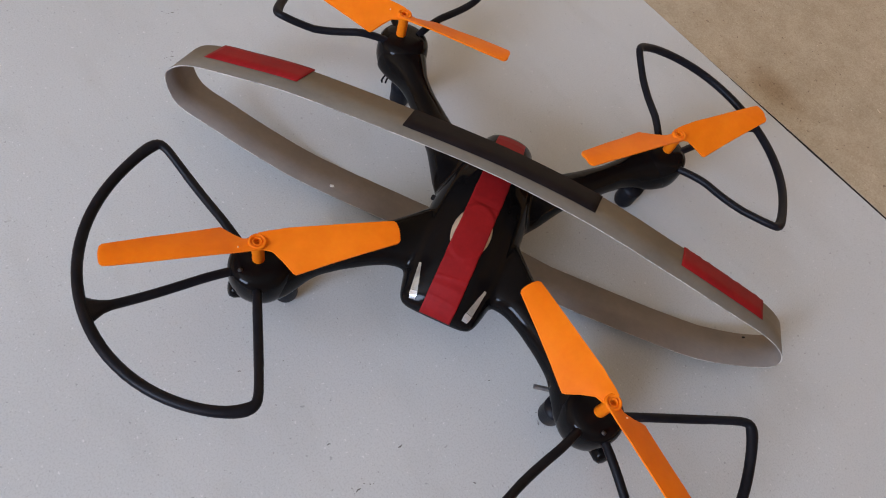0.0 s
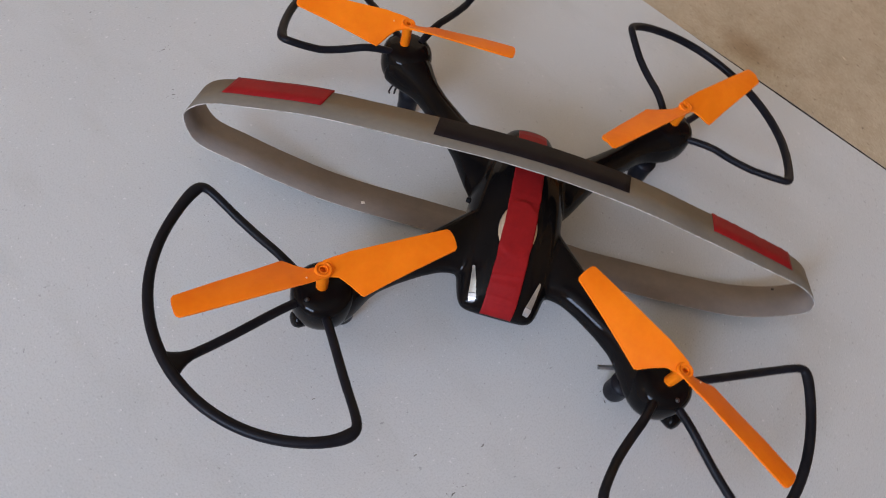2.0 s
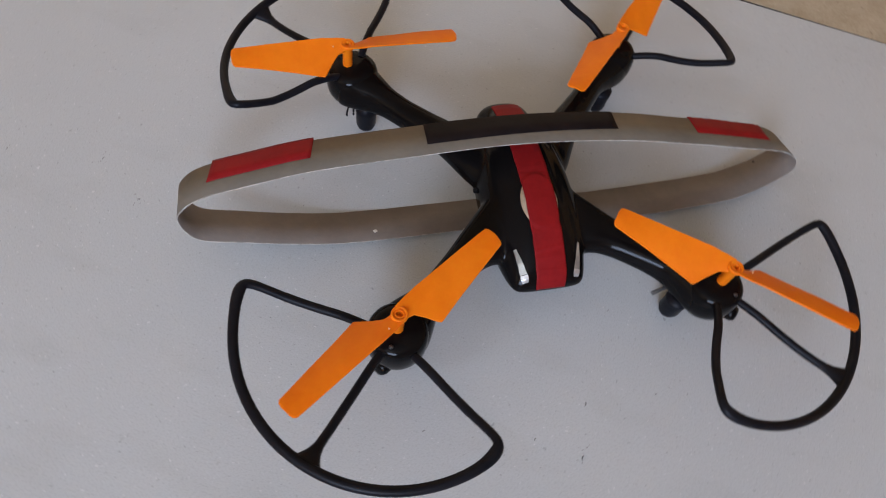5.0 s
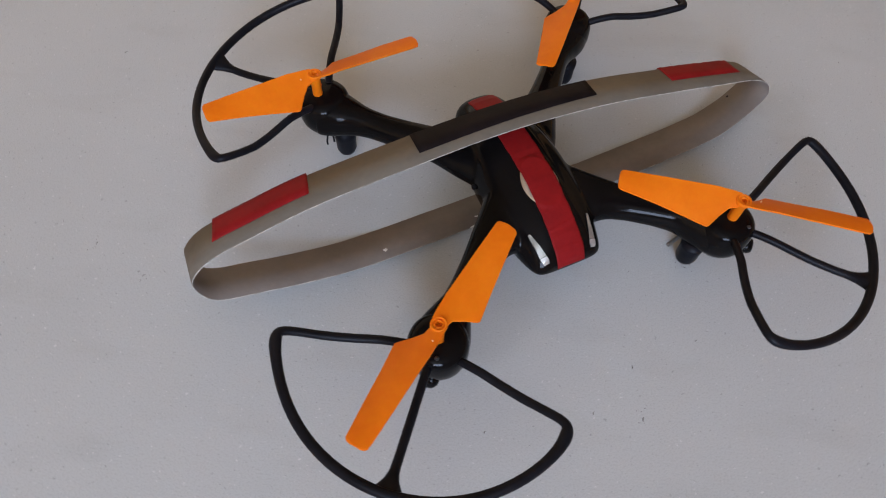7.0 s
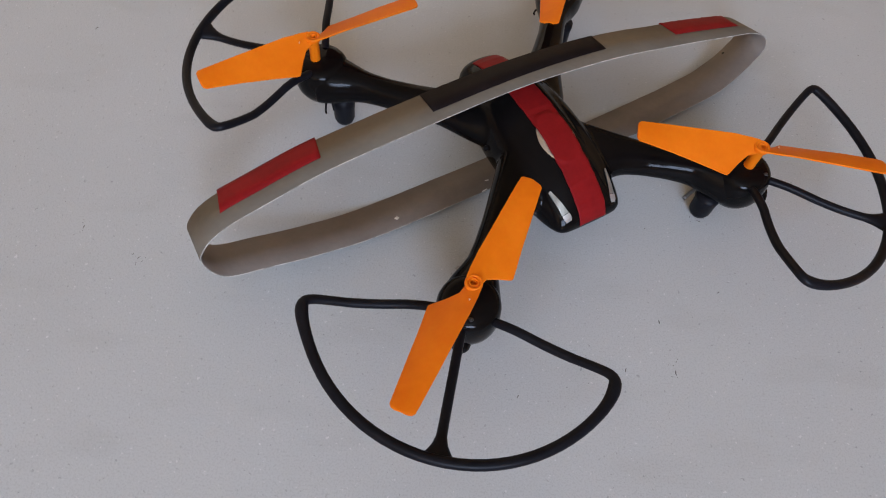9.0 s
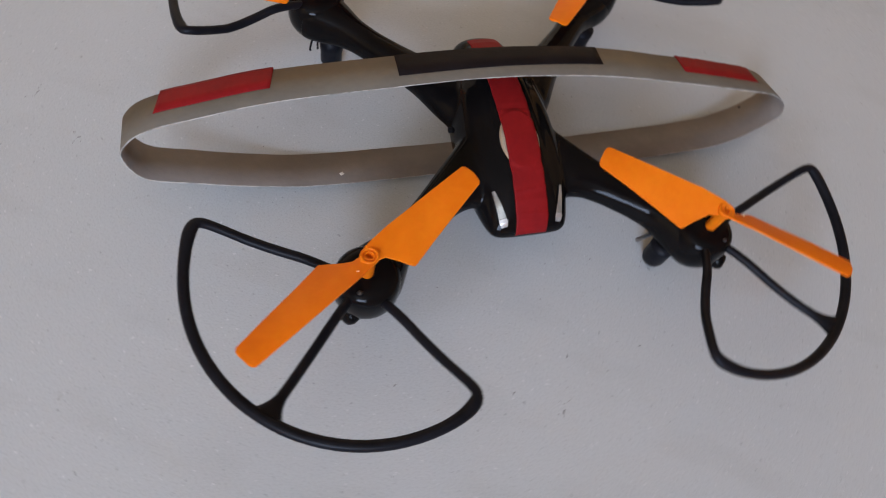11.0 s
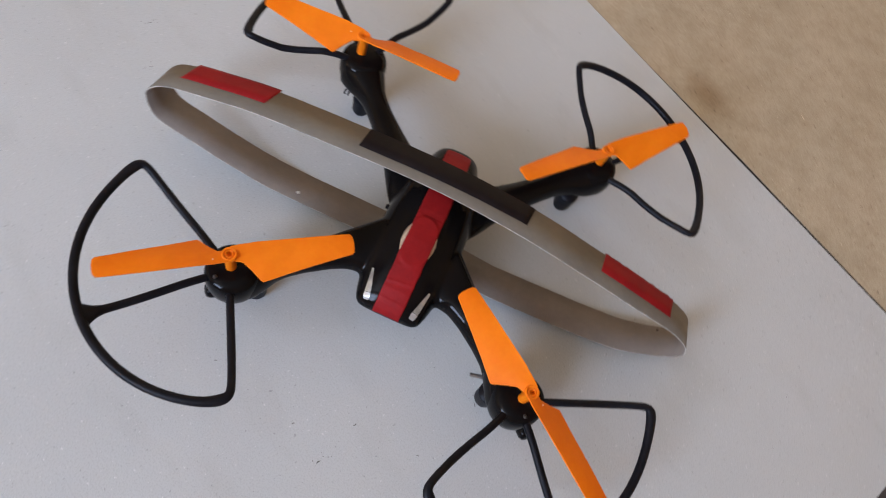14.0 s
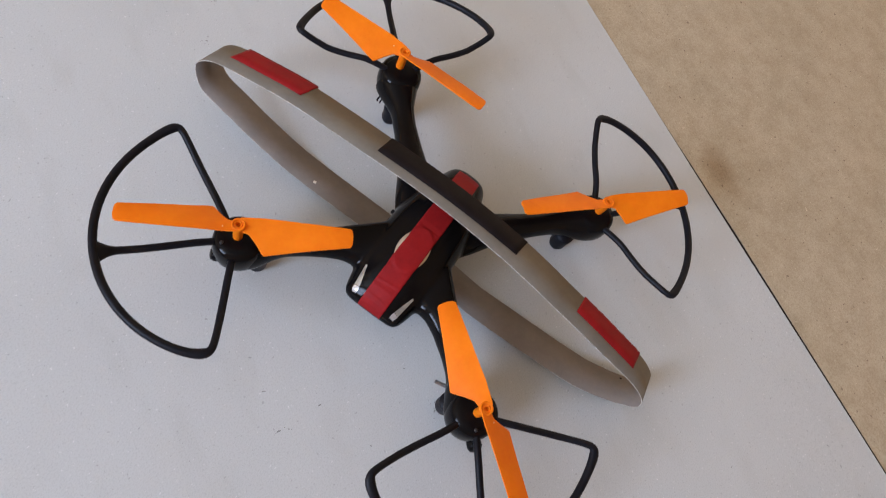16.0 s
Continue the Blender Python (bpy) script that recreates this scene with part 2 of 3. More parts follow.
def join(*bms):
    out = bms[0]
    for b in bms[1:]:
        me = bpy.data.meshes.new("tmp")
        b.to_mesh(me)
        b.free()
        out.from_mesh(me)
        bpy.data.meshes.remove(me)
    return out


# ---- the room ----
X0, X1, Y0, Y1, Z0, Z1 = -2.4, 2.2, WALL_Y, BACK_Y, -0.74, 1.95
thing("floor", box(X0 - 0.1, Y0 - 0.1, Z0 - 0.1, X1 + 0.1, Y1 + 0.1, Z0), FLOOR, "dark grey floor far below the table", "floor", "structure", smooth=False)
thing("ceiling", box(X0 - 0.1, Y0 - 0.1, Z1, X1 + 0.1, Y1 + 0.1, Z1 + 0.1), CEIL, "unseen warm off-white ceiling of the room", "ceiling", "structure", smooth=False)
thing("wall_left", box(X0 - 0.1, Y0 - 0.1, Z0, X0, Y1 + 0.1, Z1), WALL, "unseen ochre side wall, tinted to warm the bounced light", "wall", "structure", smooth=False)
thing("wall_right", box(X1, Y0 - 0.1, Z0, X1 + 0.1, Y1 + 0.1, Z1), WALL, "unseen ochre side wall, tinted to warm the bounced light", "wall", "structure", smooth=False)
# first the window, then the added opening for the fill
for number, (name, y, inward, x, z, w, h, _, _) in enumerate(WINDOW_AND_FILL, 1):
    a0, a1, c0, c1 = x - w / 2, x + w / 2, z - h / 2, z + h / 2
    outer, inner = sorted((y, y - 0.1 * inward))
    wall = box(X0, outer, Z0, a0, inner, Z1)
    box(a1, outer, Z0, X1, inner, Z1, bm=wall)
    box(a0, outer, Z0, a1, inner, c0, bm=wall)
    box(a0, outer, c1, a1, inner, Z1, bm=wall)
    thing(name, wall, WALL, "unseen ochre wall with an opening for window or fill light", "wall", "structure", smooth=False)
    window = tagged(new("window_%d" % number), "white painted frame, one on the window, one on the added fill opening", "window", kind="structure")
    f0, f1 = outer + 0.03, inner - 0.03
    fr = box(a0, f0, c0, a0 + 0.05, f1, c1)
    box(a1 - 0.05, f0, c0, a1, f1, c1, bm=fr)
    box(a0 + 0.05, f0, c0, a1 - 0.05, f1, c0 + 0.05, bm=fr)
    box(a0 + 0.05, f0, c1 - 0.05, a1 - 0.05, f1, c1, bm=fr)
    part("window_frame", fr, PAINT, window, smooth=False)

# ---- the table and the white sheet ----
# the sheet's own axes: its far edge runs 30.7 degrees clockwise of x
EDGE = pose(0, 0, 0, 0, 0, -30.73)
SX0, SX1, SY0, SY1 = -0.70, 0.304, -0.275, 0.2560
table = tagged(new("table"), "plain wooden table under the two boards, darkened for the joint's shade", "table")
part("tabletop", box(SX0 - 0.25, SY0 + 0.03, -0.022, SX1 - 0.012, 0.95, -0.0058, 0.001), TABLEWOOD, table, "wooden top, darkened for the shade in the joint", EDGE, smooth=False)
for lx, ly in ((SX0 - 0.2, SY0 + 0.08), (SX1 - 0.07, SY0 + 0.08), (SX0 - 0.2, 0.9), (SX1 - 0.07, 0.9)):
    part("leg", box(lx - 0.025, ly - 0.025, Z0, lx + 0.025, ly + 0.025, -0.022, 0.003), TABLEWOOD, table, "", EDGE, smooth=False)


def sheet_mesh():
    """A thin stiff sheet, a touch lifted towards its far right corner."""
    nx, ny, thick = 90, 50, 0.0050
    bm = bmesh.new()
    grids = []
    for dz in (0.0, -thick):
        g = []
        for j in range(ny + 1):
            row = []
            for i in range(nx + 1):
                x, y = SX0 + (SX1 - SX0) * i / nx, SY0 + (SY1 - SY0) * j / ny
                lift = 0.0012 * min(1.0, max(0.0, (x - 0.08) / 0.2)) * max(0.0, (y - 0.13) / 0.126) ** 2
                row.append(bm.verts.new((x, y, dz + lift)))
            g.append(row)
        grids.append(g)
    for k, g in enumerate(grids):
        for j in range(ny):
            for i in range(nx):
                q = (g[j][i], g[j][i + 1], g[j + 1][i + 1], g[j + 1][i])
                bm.faces.new(q if k == 0 else q[::-1])
    a, b = grids
    rim = [(0, i) for i in range(nx)] + [(j, nx) for j in range(ny)] + [(ny, i) for i in range(nx, 0, -1)] + [(j, 0) for j in range(ny, 0, -1)]
    for (j, i), (l, k) in zip(rim, rim[1:] + rim[:1]):
        bm.faces.new((a[j][i], b[j][i], b[l][k], a[l][k]))
    return bm


thing("white_sheet", sheet_mesh(), SHEET, "white laminated sheet of thin board lying on the table", "board", m=EDGE, smooth=False)



def brown_board():
    """A raw panel beside the white one; its edge bows away a little, so that a dark joint gapes between them."""
    bm = bmesh.new()
    n, rings = 60, []
    for i in range(n + 1):
        x = SX0 - 0.25 + (SX1 - 0.004 - SX0 + 0.25) * i / n
        rise = min(1.0, max(0.0, (x + 0.07) / 0.16))
        gap = 0.0006 + 0.0024 * rise * rise * (3 - 2 * rise) + 0.0002 * noise.noise((x * 40, 0, 0))
        y, top, e = SY1 + gap, -0.0004, 0.0003
        rings.append([Vector(p) for p in ((x, y + e, top), (x, 0.95, top), (x, 0.95, -0.0056), (x, y, -0.0056), (x, y, top - e))])
    bm = ring_loft(rings)
    # edge faces take the near-black tone that stands for shade in the joint
    for f in bm.faces:
        mid = f.calc_center_median()
        f.material_index = 1 if mid.y < SY1 + 0.01 and mid.z < -0.0012 else 0
    return bm


thing("fibreboard_panel", brown_board(), (BOARD, JOINT_SHADE), "raw brown fibreboard panel lying beside the white board", "board", m=EDGE, smooth=False)

# ---- the drone ----
TILT = pose(-0.0016, 0, 0, -0.3, 1.68, 0)
drone = tagged(new("quadcopter_drone"), "black toy quadcopter with orange propellers standing on a white sheet", "drone")
drone.matrix_basis = TILT

# stations of the hull: y, half width, top, bottom
HULL = [(-0.0690, 0.0125, 0.0272, 0.0240), (-0.0682, 0.0176, 0.0296, 0.0220), (-0.0652, 0.0203, 0.0336, 0.0195), (-0.0576, 0.0226, 0.0392, 0.0160),
        (-0.0450, 0.0250, 0.0452, 0.0135), (-0.0280, 0.0265, 0.0496, 0.0115), (-0.0080, 0.0265, 0.0520, 0.0110), (0.0120, 0.0245, 0.0518, 0.0115),
        (0.0280, 0.0208, 0.0490, 0.0135), (0.0390, 0.0178, 0.0452, 0.0165), (0.0475, 0.0146, 0.0404, 0.0200), (0.0525, 0.0094, 0.0342, 0.0240)]


def hull_at(y):
    """Half width, top and bottom of the hull at y."""
    for a, b in zip(HULL, HULL[1:]):
        if y <= b[0]:
            t = (y - a[0]) / (b[0] - a[0])
            t = max(0.0, t)
            return [p + (q - p) * t for p, q in zip(a[1:], b[1:])]
    return HULL[-1][1:]


def hull_top(x, y):
    w, top, bot = hull_at(y)
    mid = bot + (top - bot) * 0.42
    return mid + (top - mid) * max(0.0, 1 - min(1.0, abs(x) / w) ** 2.6) ** (1 / 2.2)


def hull_mesh():
    stations = spline([(y, w, t, ) for y, w, t, b in HULL], 4)
    bots = spline([(y, b, 0) for y, w, t, b in HULL], 4)
    rings = []
    for (y, w, top), (_, bot, _) in zip(stations, bots):
        mid, ring = bot + (top - bot) * 0.42, []
        for k in range(40):
            q = 2 * math.pi * k / 40
            c, s = math.cos(q), math.sin(q)
            x = w * math.copysign(abs(c) ** (2 / 2.6), c)
            z = mid + ((top - mid) * abs(s) ** (2 / 2.2) if s > 0 else -(mid - bot) * abs(s) ** (2 / 3.0))
            # two long grooves beside the middle ridge
            if s > 0:
                z -= 0.0016 * math.exp(-((abs(x) - 0.0155) / 0.0025) ** 2) * min(1, max(0, (top - 0.036) / 0.01))
            ring.append(Vector((x, y, z)))
        rings.append(ring)
    return ring_loft(rings)


# stations of the arms: distance from the middle, half width on the nose side and on the tail side
FRONT_ARM = ((0.010, 0.0205, 0.0080), (0.028, 0.0205, 0.0074), (0.045, 0.0225, 0.0066), (0.0500, 0.0215, 0.0065), (0.0535, 0.0202, 0.0064), (0.0560, 0.0180, 0.0063), (0.0585, 0.0161, 0.0062), (0.062, 0.0145, 0.0061), (0.070, 0.0122, 0.0060), (0.084, 0.0098, 0.0064), (0.094, 0.0090, 0.0074), (0.100, 0.0098, 0.0096), (0.106, 0.0120, 0.0122), (0.112, 0.0140, 0.0141), (0.118, 0.0150, 0.0151))
REAR_ARM = ((0.010, 0.0215, 0.0120), (0.026, 0.0185, 0.0102), (0.045, 0.0132, 0.0080), (0.062, 0.0108, 0.0067), (0.078, 0.0093, 0.0062), (0.0885, 0.0086, 0.0068), (0.094, 0.0090, 0.0078), (0.100, 0.0104, 0.0100), (0.106, 0.0126, 0.0124), (0.112, 0.0143, 0.0142), (0.118, 0.0151, 0.0151))
# top and bottom of every arm
RISE = ((0.010, 0.0425, 0.0225), (0.028, 0.0415, 0.0235), (0.040, 0.0402, 0.0245), (0.052, 0.0390, 0.0248), (0.066, 0.0381, 0.0245), (0.082, 0.0377, 0.0238), (0.094, 0.0382, 0.0226), (0.104, 0.0396, 0.0208), (0.112, 0.0408, 0.0194), (0.118, 0.0413, 0.0188))


def station(table, x, k):
    return float(np.interp(x, [a[0] for a in table], [a[k] for a in table]))


def arm_mesh(table, nose):
    """An arm along +x, a rounded box in section; nose is the side that faces the nose (1 or -1)."""
    rings = []
    n = 54
    for i in range(n + 1):
        x = 0.010 + 0.108 * i / n
        top, bot = station(RISE, x, 1) + 0.0004, station(RISE, x, 2) - 0.0004
        mid = bot + (top - bot) * 0.36
        ring = []
        for k in range(36):
            q = 2 * math.pi * k / 36
            c, s = math.cos(q), math.sin(q)
            w = station(table, x, 1 if nose * c > 0 else 2) + 0.0004
            round_off = max(0.0, min(1.0, (0.098 - x) / 0.02)) if nose * c < 0 else 0.0
            side = math.copysign(abs(c) ** (0.62 + 0.20 * round_off), c)
            ring.append(Vector((x, w * side * (1 if s < 0 else 1 - 0.10 * s), mid + ((top - mid) * abs(s) ** (0.74 + 0.22 * round_off) if s > 0 else -(mid - bot) * abs(s) ** 0.7))))
        rings.append(ring)
    return ring_loft(rings)


# heading, stretch, shape and nose side of each arm
ARMS = ((224.9, 1.003, FRONT_ARM, 1), (-44.2, 1.004, FRONT_ARM, -1), (45.5, 1.0136, REAR_ARM, -1), (135.6, 1.0037, REAR_ARM, 1))


def shell_mesh():
    """The hull and its four arms, moulded in one."""
    bm = hull_mesh()
    for out, stretch, table, nose in ARMS:
        arm = arm_mesh(table, nose)
        arm.transform(pose(0, 0, 0, 0, 0, out) @ Matrix.Diagonal((stretch, 1, 1, 1)))
        bm = join(bm, arm)
    return bm


def cut_out(name, whole, keep):
    """The faces of a moulded mesh for which keep(x, y) holds, with the curve of the whole."""
    faces = [f.vertices[:] for f in whole.polygons if keep(f.center.x, f.center.y)]
    index = {}
    for f in faces:
        for v in f:
            index.setdefault(v, len(index))
    me = bpy.data.meshes.new(name)
    me.from_pydata([whole.vertices[v].co[:] for v in index], [], [[index[v] for v in f] for f in faces])
    me.materials.append(SHELL)
    me.polygons.foreach_set("use_smooth", [True] * len(me.polygons))
    me.normals_split_custom_set_from_vertices([whole.vertices[v].normal[:] for v in index])
    return me


hull = part("body_shell", shell_mesh(), SHELL, drone, "glossy black plastic shell")
weld = hull.modifiers.new("moulded", "REMESH")
weld.mode, weld.voxel_size, weld.use_smooth_shade = "VOXEL", 0.0009, True
soft = hull.modifiers.new("rounded", "SMOOTH")
soft.factor, soft.iterations = 0.5, 26
bpy.context.view_layer.update()
MOULD = bpy.data.meshes.new_from_object(hull.evaluated_get(bpy.context.evaluated_depsgraph_get()))
hull.modifiers.clear()
AXES = [(math.cos(radians(out)), math.sin(radians(out))) for out, *_ in ARMS]
hull.data = cut_out("body_shell", MOULD, lambda x, y: all(x * a + y * b < 0.060 for a, b in AXES))
ARM_ME = [cut_out("arm", MOULD, lambda x, y: x * a + y * b >= 0.060) for a, b in AXES]


def headlight(sign, t0, t1, lift):
    """A stretch of a long slim lens that follows the slope of the nose; t0 and t1 run from its foot to its tip."""
    bm = bmesh.new()
    top, low = [], []
    n, m = 10, 4
    for i in range(n + 1):
        t = t0 + (t1 - t0) * i / n
        y = -0.0664 + 0.0160 * t
        cx = (0.0141 if sign < 0 else 0.0143) + 0.0036 * t
        half = 0.0021 * min(1.0, 0.70 + 2.6 * t) * (1 - 0.72 * t)
        for dz, rows in ((lift, top), (-0.001, low)):
            rows.append([bm.verts.new((sign * (cx + half * (2 * k / m - 1)), y, hull_top(cx + half * (2 * k / m - 1), y) + dz)) for k in range(m + 1)])
    for rows in (top, low):
        for a, b in zip(rows, rows[1:]):
            for k in range(m):
                bm.faces.new((a[k], a[k + 1], b[k + 1], b[k]))
    loop = lambda rows: rows[0] + [r[-1] for r in rows[1:-1]] + rows[-1][::-1] + [r[0] for r in rows[-2:0:-1]]
    a, b = loop(top), loop(low)
    for k in range(len(a)):
        j = (k + 1) % len(a)
        bm.faces.new((a[k], a[j], b[j], b[k]))
    return crisp(bm, 40)


for sign in (-1, 1):
    lamp = part("headlight", headlight(sign, 0.22, 1.0, 0.0004), SILVER, hull, "smoky silver headlight lens")
    part("reflector", headlight(sign, 0.0, 0.20, 0.0006), CHROME, lamp, "bright reflector at the foot of the lens")


# middle and half axes of the oval plate
PLATE = (-0.0004, -0.0284, 0.0104, 0.0148)


def disc_mesh():
    """A thin oval plate on the back of the hull, bent to its curve."""
    rings = []
    for f, dz in ((0.0, 0.0007), (0.4, 0.0007), (0.78, 0.0006), (0.90, 0.0005), (0.97, 0.0003), (1.0, -0.0010)):
        ring = []
        for k in range(32):
            q = 2 * math.pi * k / 32
            x, y = PLATE[0] + max(f, 0.02) * PLATE[2] * math.cos(q), PLATE[1] + max(f, 0.02) * PLATE[3] * math.sin(q)
            ring.append(Vector((x, y, hull_top(x, y) + dz)))
        rings.append(ring)
    return ring_loft(rings)


part("oval_plate", disc_mesh(), DISC, hull, "pale oval plate half hidden by tape")
part("switch_nub", turned([(0.0001, 0.0), (0.0014, 0.0002), (0.0016, 0.001), (0.0016, 0.004), (0.0012, 0.0046), (0.0001, 0.0047)], 12,
                          pose(-0.0235, -0.0045, 0.0290, 0, -90, 0)), MATT, hull, "small black side button")


def pod_mesh():
    """The motor housing: a rounded cup with a stepped top and a stub on its outer side; hub axis at the origin."""
    cup = turned([(0.0001, 0.0160), (0.0060, 0.0162), (0.0100, 0.0172), (0.0128, 0.0196), (0.0145, 0.0230), (0.0152, 0.0264), (0.0153, 0.0305), (0.0150, 0.0352),
                  (0.0143, 0.0382), (0.0130, 0.0400), (0.0115, 0.0409), (0.0098, 0.0414), (0.0080, 0.0416), (0.0060, 0.0417), (0.0040, 0.0419), (0.0001, 0.0420)], 40)
    lug = turned([(0.0001, 0.0118), (0.0040, 0.0122), (0.0068, 0.0145), (0.0078, 0.0190), (0.0078, 0.0260), (0.0001, 0.0280)], 20, pose(-0.0100, -0.0030, 0))
    bm = join(cup, lug)
    bm.transform(Matrix.Diagonal((1.02, 1.02, 1, 1)))
    return bm


def foot_mesh(drop):
    return turned([(0.0001, drop), (0.0030, drop), (0.0052, drop + 0.0012), (0.0062, drop + 0.0040), (0.0063, drop + 0.0110), (0.0068, drop + 0.0150), (0.0068, 0.0200), (0.0001, 0.0205)], 20)


def blade_mesh(flip):
    """One blade along +x, its leading edge on +y (on -y where flipped), pitched and tapered."""
    cols = []
    for x, lead, trail, rise, fall in ((0.0010, 0.0041, -0.0028, 0.0016, -0.0010), (0.0060, 0.0044, -0.0040, 0.0019, -0.0024), (0.0100, 0.0044, -0.0082, 0.0020, -0.0052), (0.0138, 0.0044, -0.0132, 0.0024, -0.0083), (0.0150, 0.0044, -0.0142, 0.0024, -0.0086),
                                       (0.0165, 0.0043, -0.0141, 0.0024, -0.0084), (0.0300, 0.0038, -0.0123, 0.0019, -0.0060), (0.0450, 0.0033, -0.0107, 0.0014, -0.0034), (0.0595, 0.0027, -0.0091, 0.0008, -0.0016),
                                       (0.0634, 0.0024, -0.0087, 0.0007, -0.0012), (0.0646, 0.0013, -0.0076, 0.0005, -0.0009), (0.0650, -0.0006, -0.0056, 0.0003, -0.0006)):
        row = []
        for k in range(9):
            t = k / 8
            row.append((x, lead + (trail - lead) * t, rise + (fall - rise) * t + 0.0006 * math.sin(math.pi * t)))
        cols.append(row)
    rings = []
    for row in cols:
        up = [Vector((x, y, z + 0.00055)) for x, y, z in row]
        dn = [Vector((x, y, z - 0.00055)) for x, y, z in row[::-1]]
        rings.append([Vector((p.x, p.y * flip, p.z)) for p in up + dn])
    return crisp(ring_loft(rings), 45)


def hub_mesh():
    """The collar with its hole, and the sleeve on the motor's shaft below it."""
    return turned([(0.0001, -0.0178), (0.0026, -0.0178), (0.0029, -0.0170), (0.0029, -0.0040), (0.0036, -0.0030), (0.0041, -0.0022), (0.0041, -0.0004), (0.0037, 0.0),
                     (0.0029, 0.0), (0.0029, -0.0008), (0.0024, -0.0008), (0.0020, -0.0002), (0.0017, -0.0002), (0.0016, -0.0012), (0.0015, -0.0030), (0.0001, -0.0030)], 24)


# shape of a guard, x outward: radius and middle of its band, its two corners
ARC, MID, LIP_A, LIP_B = 0.0737, (0.0084, 0.0015), (0.0294, 0.0722), (0.0307, -0.0722)
BEND, LEAD = 0.0156, 0.0060


def corner(lip):
    """The angle at which the band turns into a corner, and where the corner meets its strut."""
    way = 1 if lip[1] > 0 else -1
    a = math.atan2(lip[1] - MID[1], lip[0] - MID[0]) - way * BEND / ARC
    root = Vector((0.0105, way * 0.0095, 0))
    k = Vector((*lip, 0))
    return a, k, k + (root - k).normalized() * LEAD, root


def on_band(a):
    return Vector((MID[0] + ARC * math.cos(a), MID[1] + ARC * math.sin(a), 0))


def bend(a, k, b, n=9):
    return [a * (1 - t) ** 2 + k * 2 * t * (1 - t) + b * t * t for t in (i / n for i in range(n + 1))]


def sagging(a, b, t, sag, bow):
    """A point on a strut, which leaves the side of the pod low and rises to the band at its end."""
    return a + (b - a) * t + Vector((0, 0, -sag * (1 - t ** bow) - 0.0058 * max(0.0, 1 - t / 0.32) ** 1.6))


def smoothed(path, rounds=6):
    for _ in range(rounds):
        path = [path[0]] + [(p + 2 * q + o) / 4 for p, q, o in zip(path, path[1:], path[2:])] + [path[-1]]
    return path


def guard_rim(flip, sag, bow):
    """The outer band of a guard with its two rounded corners and the ends of its side struts."""
    ends = []
    for lip in (LIP_A, LIP_B):
        a, k, s, root = corner(lip)
        ends.append((a, [sagging(root, s, t, sag, bow) for t in (0.72, 0.79, 0.86, 0.93)] + bend(on_band(a), k, s)[::-1]))
    (a1, one), (a2, two) = ends
    path = smoothed(one + [on_band(a1 + (a2 - a1) * i / 30) for i in range(1, 30)] + two[::-1])
    n = len(path)
    grow = [min(1, max(0, (min(i, n - 1 - i) - 6) / 7)) for i in range(n)]
    web = [0.0007 * math.exp(-((min(i, n - 1 - i) - 9) / 3.0) ** 2) for i in range(n)]
    return tube([(p.x, p.y * flip, p.z) for p in path], [0.0021 + 0.0003 * g + w for g, w in zip(grow, web)], [0.0022 + 0.0003 * g for g in grow], 12, cap=False)


def strut_mesh(lip, flip, sag, bow):
    """A side strut from the pod almost to the corner."""
    _, _, s, root = corner(lip)
    path = [sagging(root, s, 0.73 * i / 16, sag, bow) for i in range(17)]
    return tube([(p.x, p.y * flip, p.z) for p in path], 0.0022, 0.0022, 12, cap=False)


def mid_strut(flip, swing, sag, bow):
    """The middle strut, straight out from the pod, widening where it meets the band."""
    way = Vector((math.cos(radians(-swing)), math.sin(radians(-swing)), 0))
    m = Vector((MID[0], MID[1] * flip, 0))
    along_way = way.dot(m)
    end = along_way + math.sqrt(along_way ** 2 - m.length_squared + ARC ** 2)
    steps = (0, 0.06, 0.12, 0.18, 0.25, 0.31, 0.38, 0.5, 0.6, 0.7, 0.78, 0.85, 0.90, 0.94, 0.97, 1.0)
    path = smoothed([sagging(way * 0.0125, way * end, t, sag, bow) for t in steps], 2)
    wide = [0.0022 + 0.0068 * max(0, (t - 0.82) / 0.18) ** 2.2 for t in steps]
    return tube(path, wide, 0.0022, 12, cap=False)


POD_ME = mesh_of("motor_pod", pod_mesh(), SHELL)
STUB_ME = mesh_of("stub", turned([(0.0001, -0.006), (0.0044, -0.006), (0.0047, -0.002), (0.0047, 0.003), (0.0037, 0.0050), (0.0020, 0.0055), (0.0001, 0.0056)], 18), SHELL)
SCREW_ME = mesh_of("screw", turned([(0.0001, 0.0009), (0.0005, 0.0009), (0.0006, 0.0003), (0.0009, 0.0006), (0.0012, 0.0), (0.0001, -0.0002)], 12), SCREW)
HUB_ME = mesh_of("propeller", hub_mesh(), ORANGE)
BLADE_ME = {f: mesh_of("blade", blade_mesh(f), ORANGE) for f in (-1, 1)}
PIN_ME = mesh_of("pin", join(tube([(0.002, 0, 0), (-0.007, 0.0003, 0.0002), (-0.0155, 0.0006, 0.0006)], 0.0012, 0.0012, 12, cap=False), tube([(-0.0152, 0.0006, 0.0006), (-0.002, 0, 0)], 0.0009, 0.0009, 12)), STEEL)
PIP_ME = mesh_of("pip", turned([(0.0001, 0.0004), (0.0003, 0.0003), (0.0004, 0.0), (0.0004, -0.0003)], 10), PIP)
HOOK_ME = mesh_of("wire_hook", tube(spline([(0, 0, 0.002), (0.002, 0, 0.001), (0.0042, 0, -0.001), (0.0052, 0, -0.0036), (0.0046, 0, -0.0052)], 5), 0.0006, 0.0006, 8), MATT)


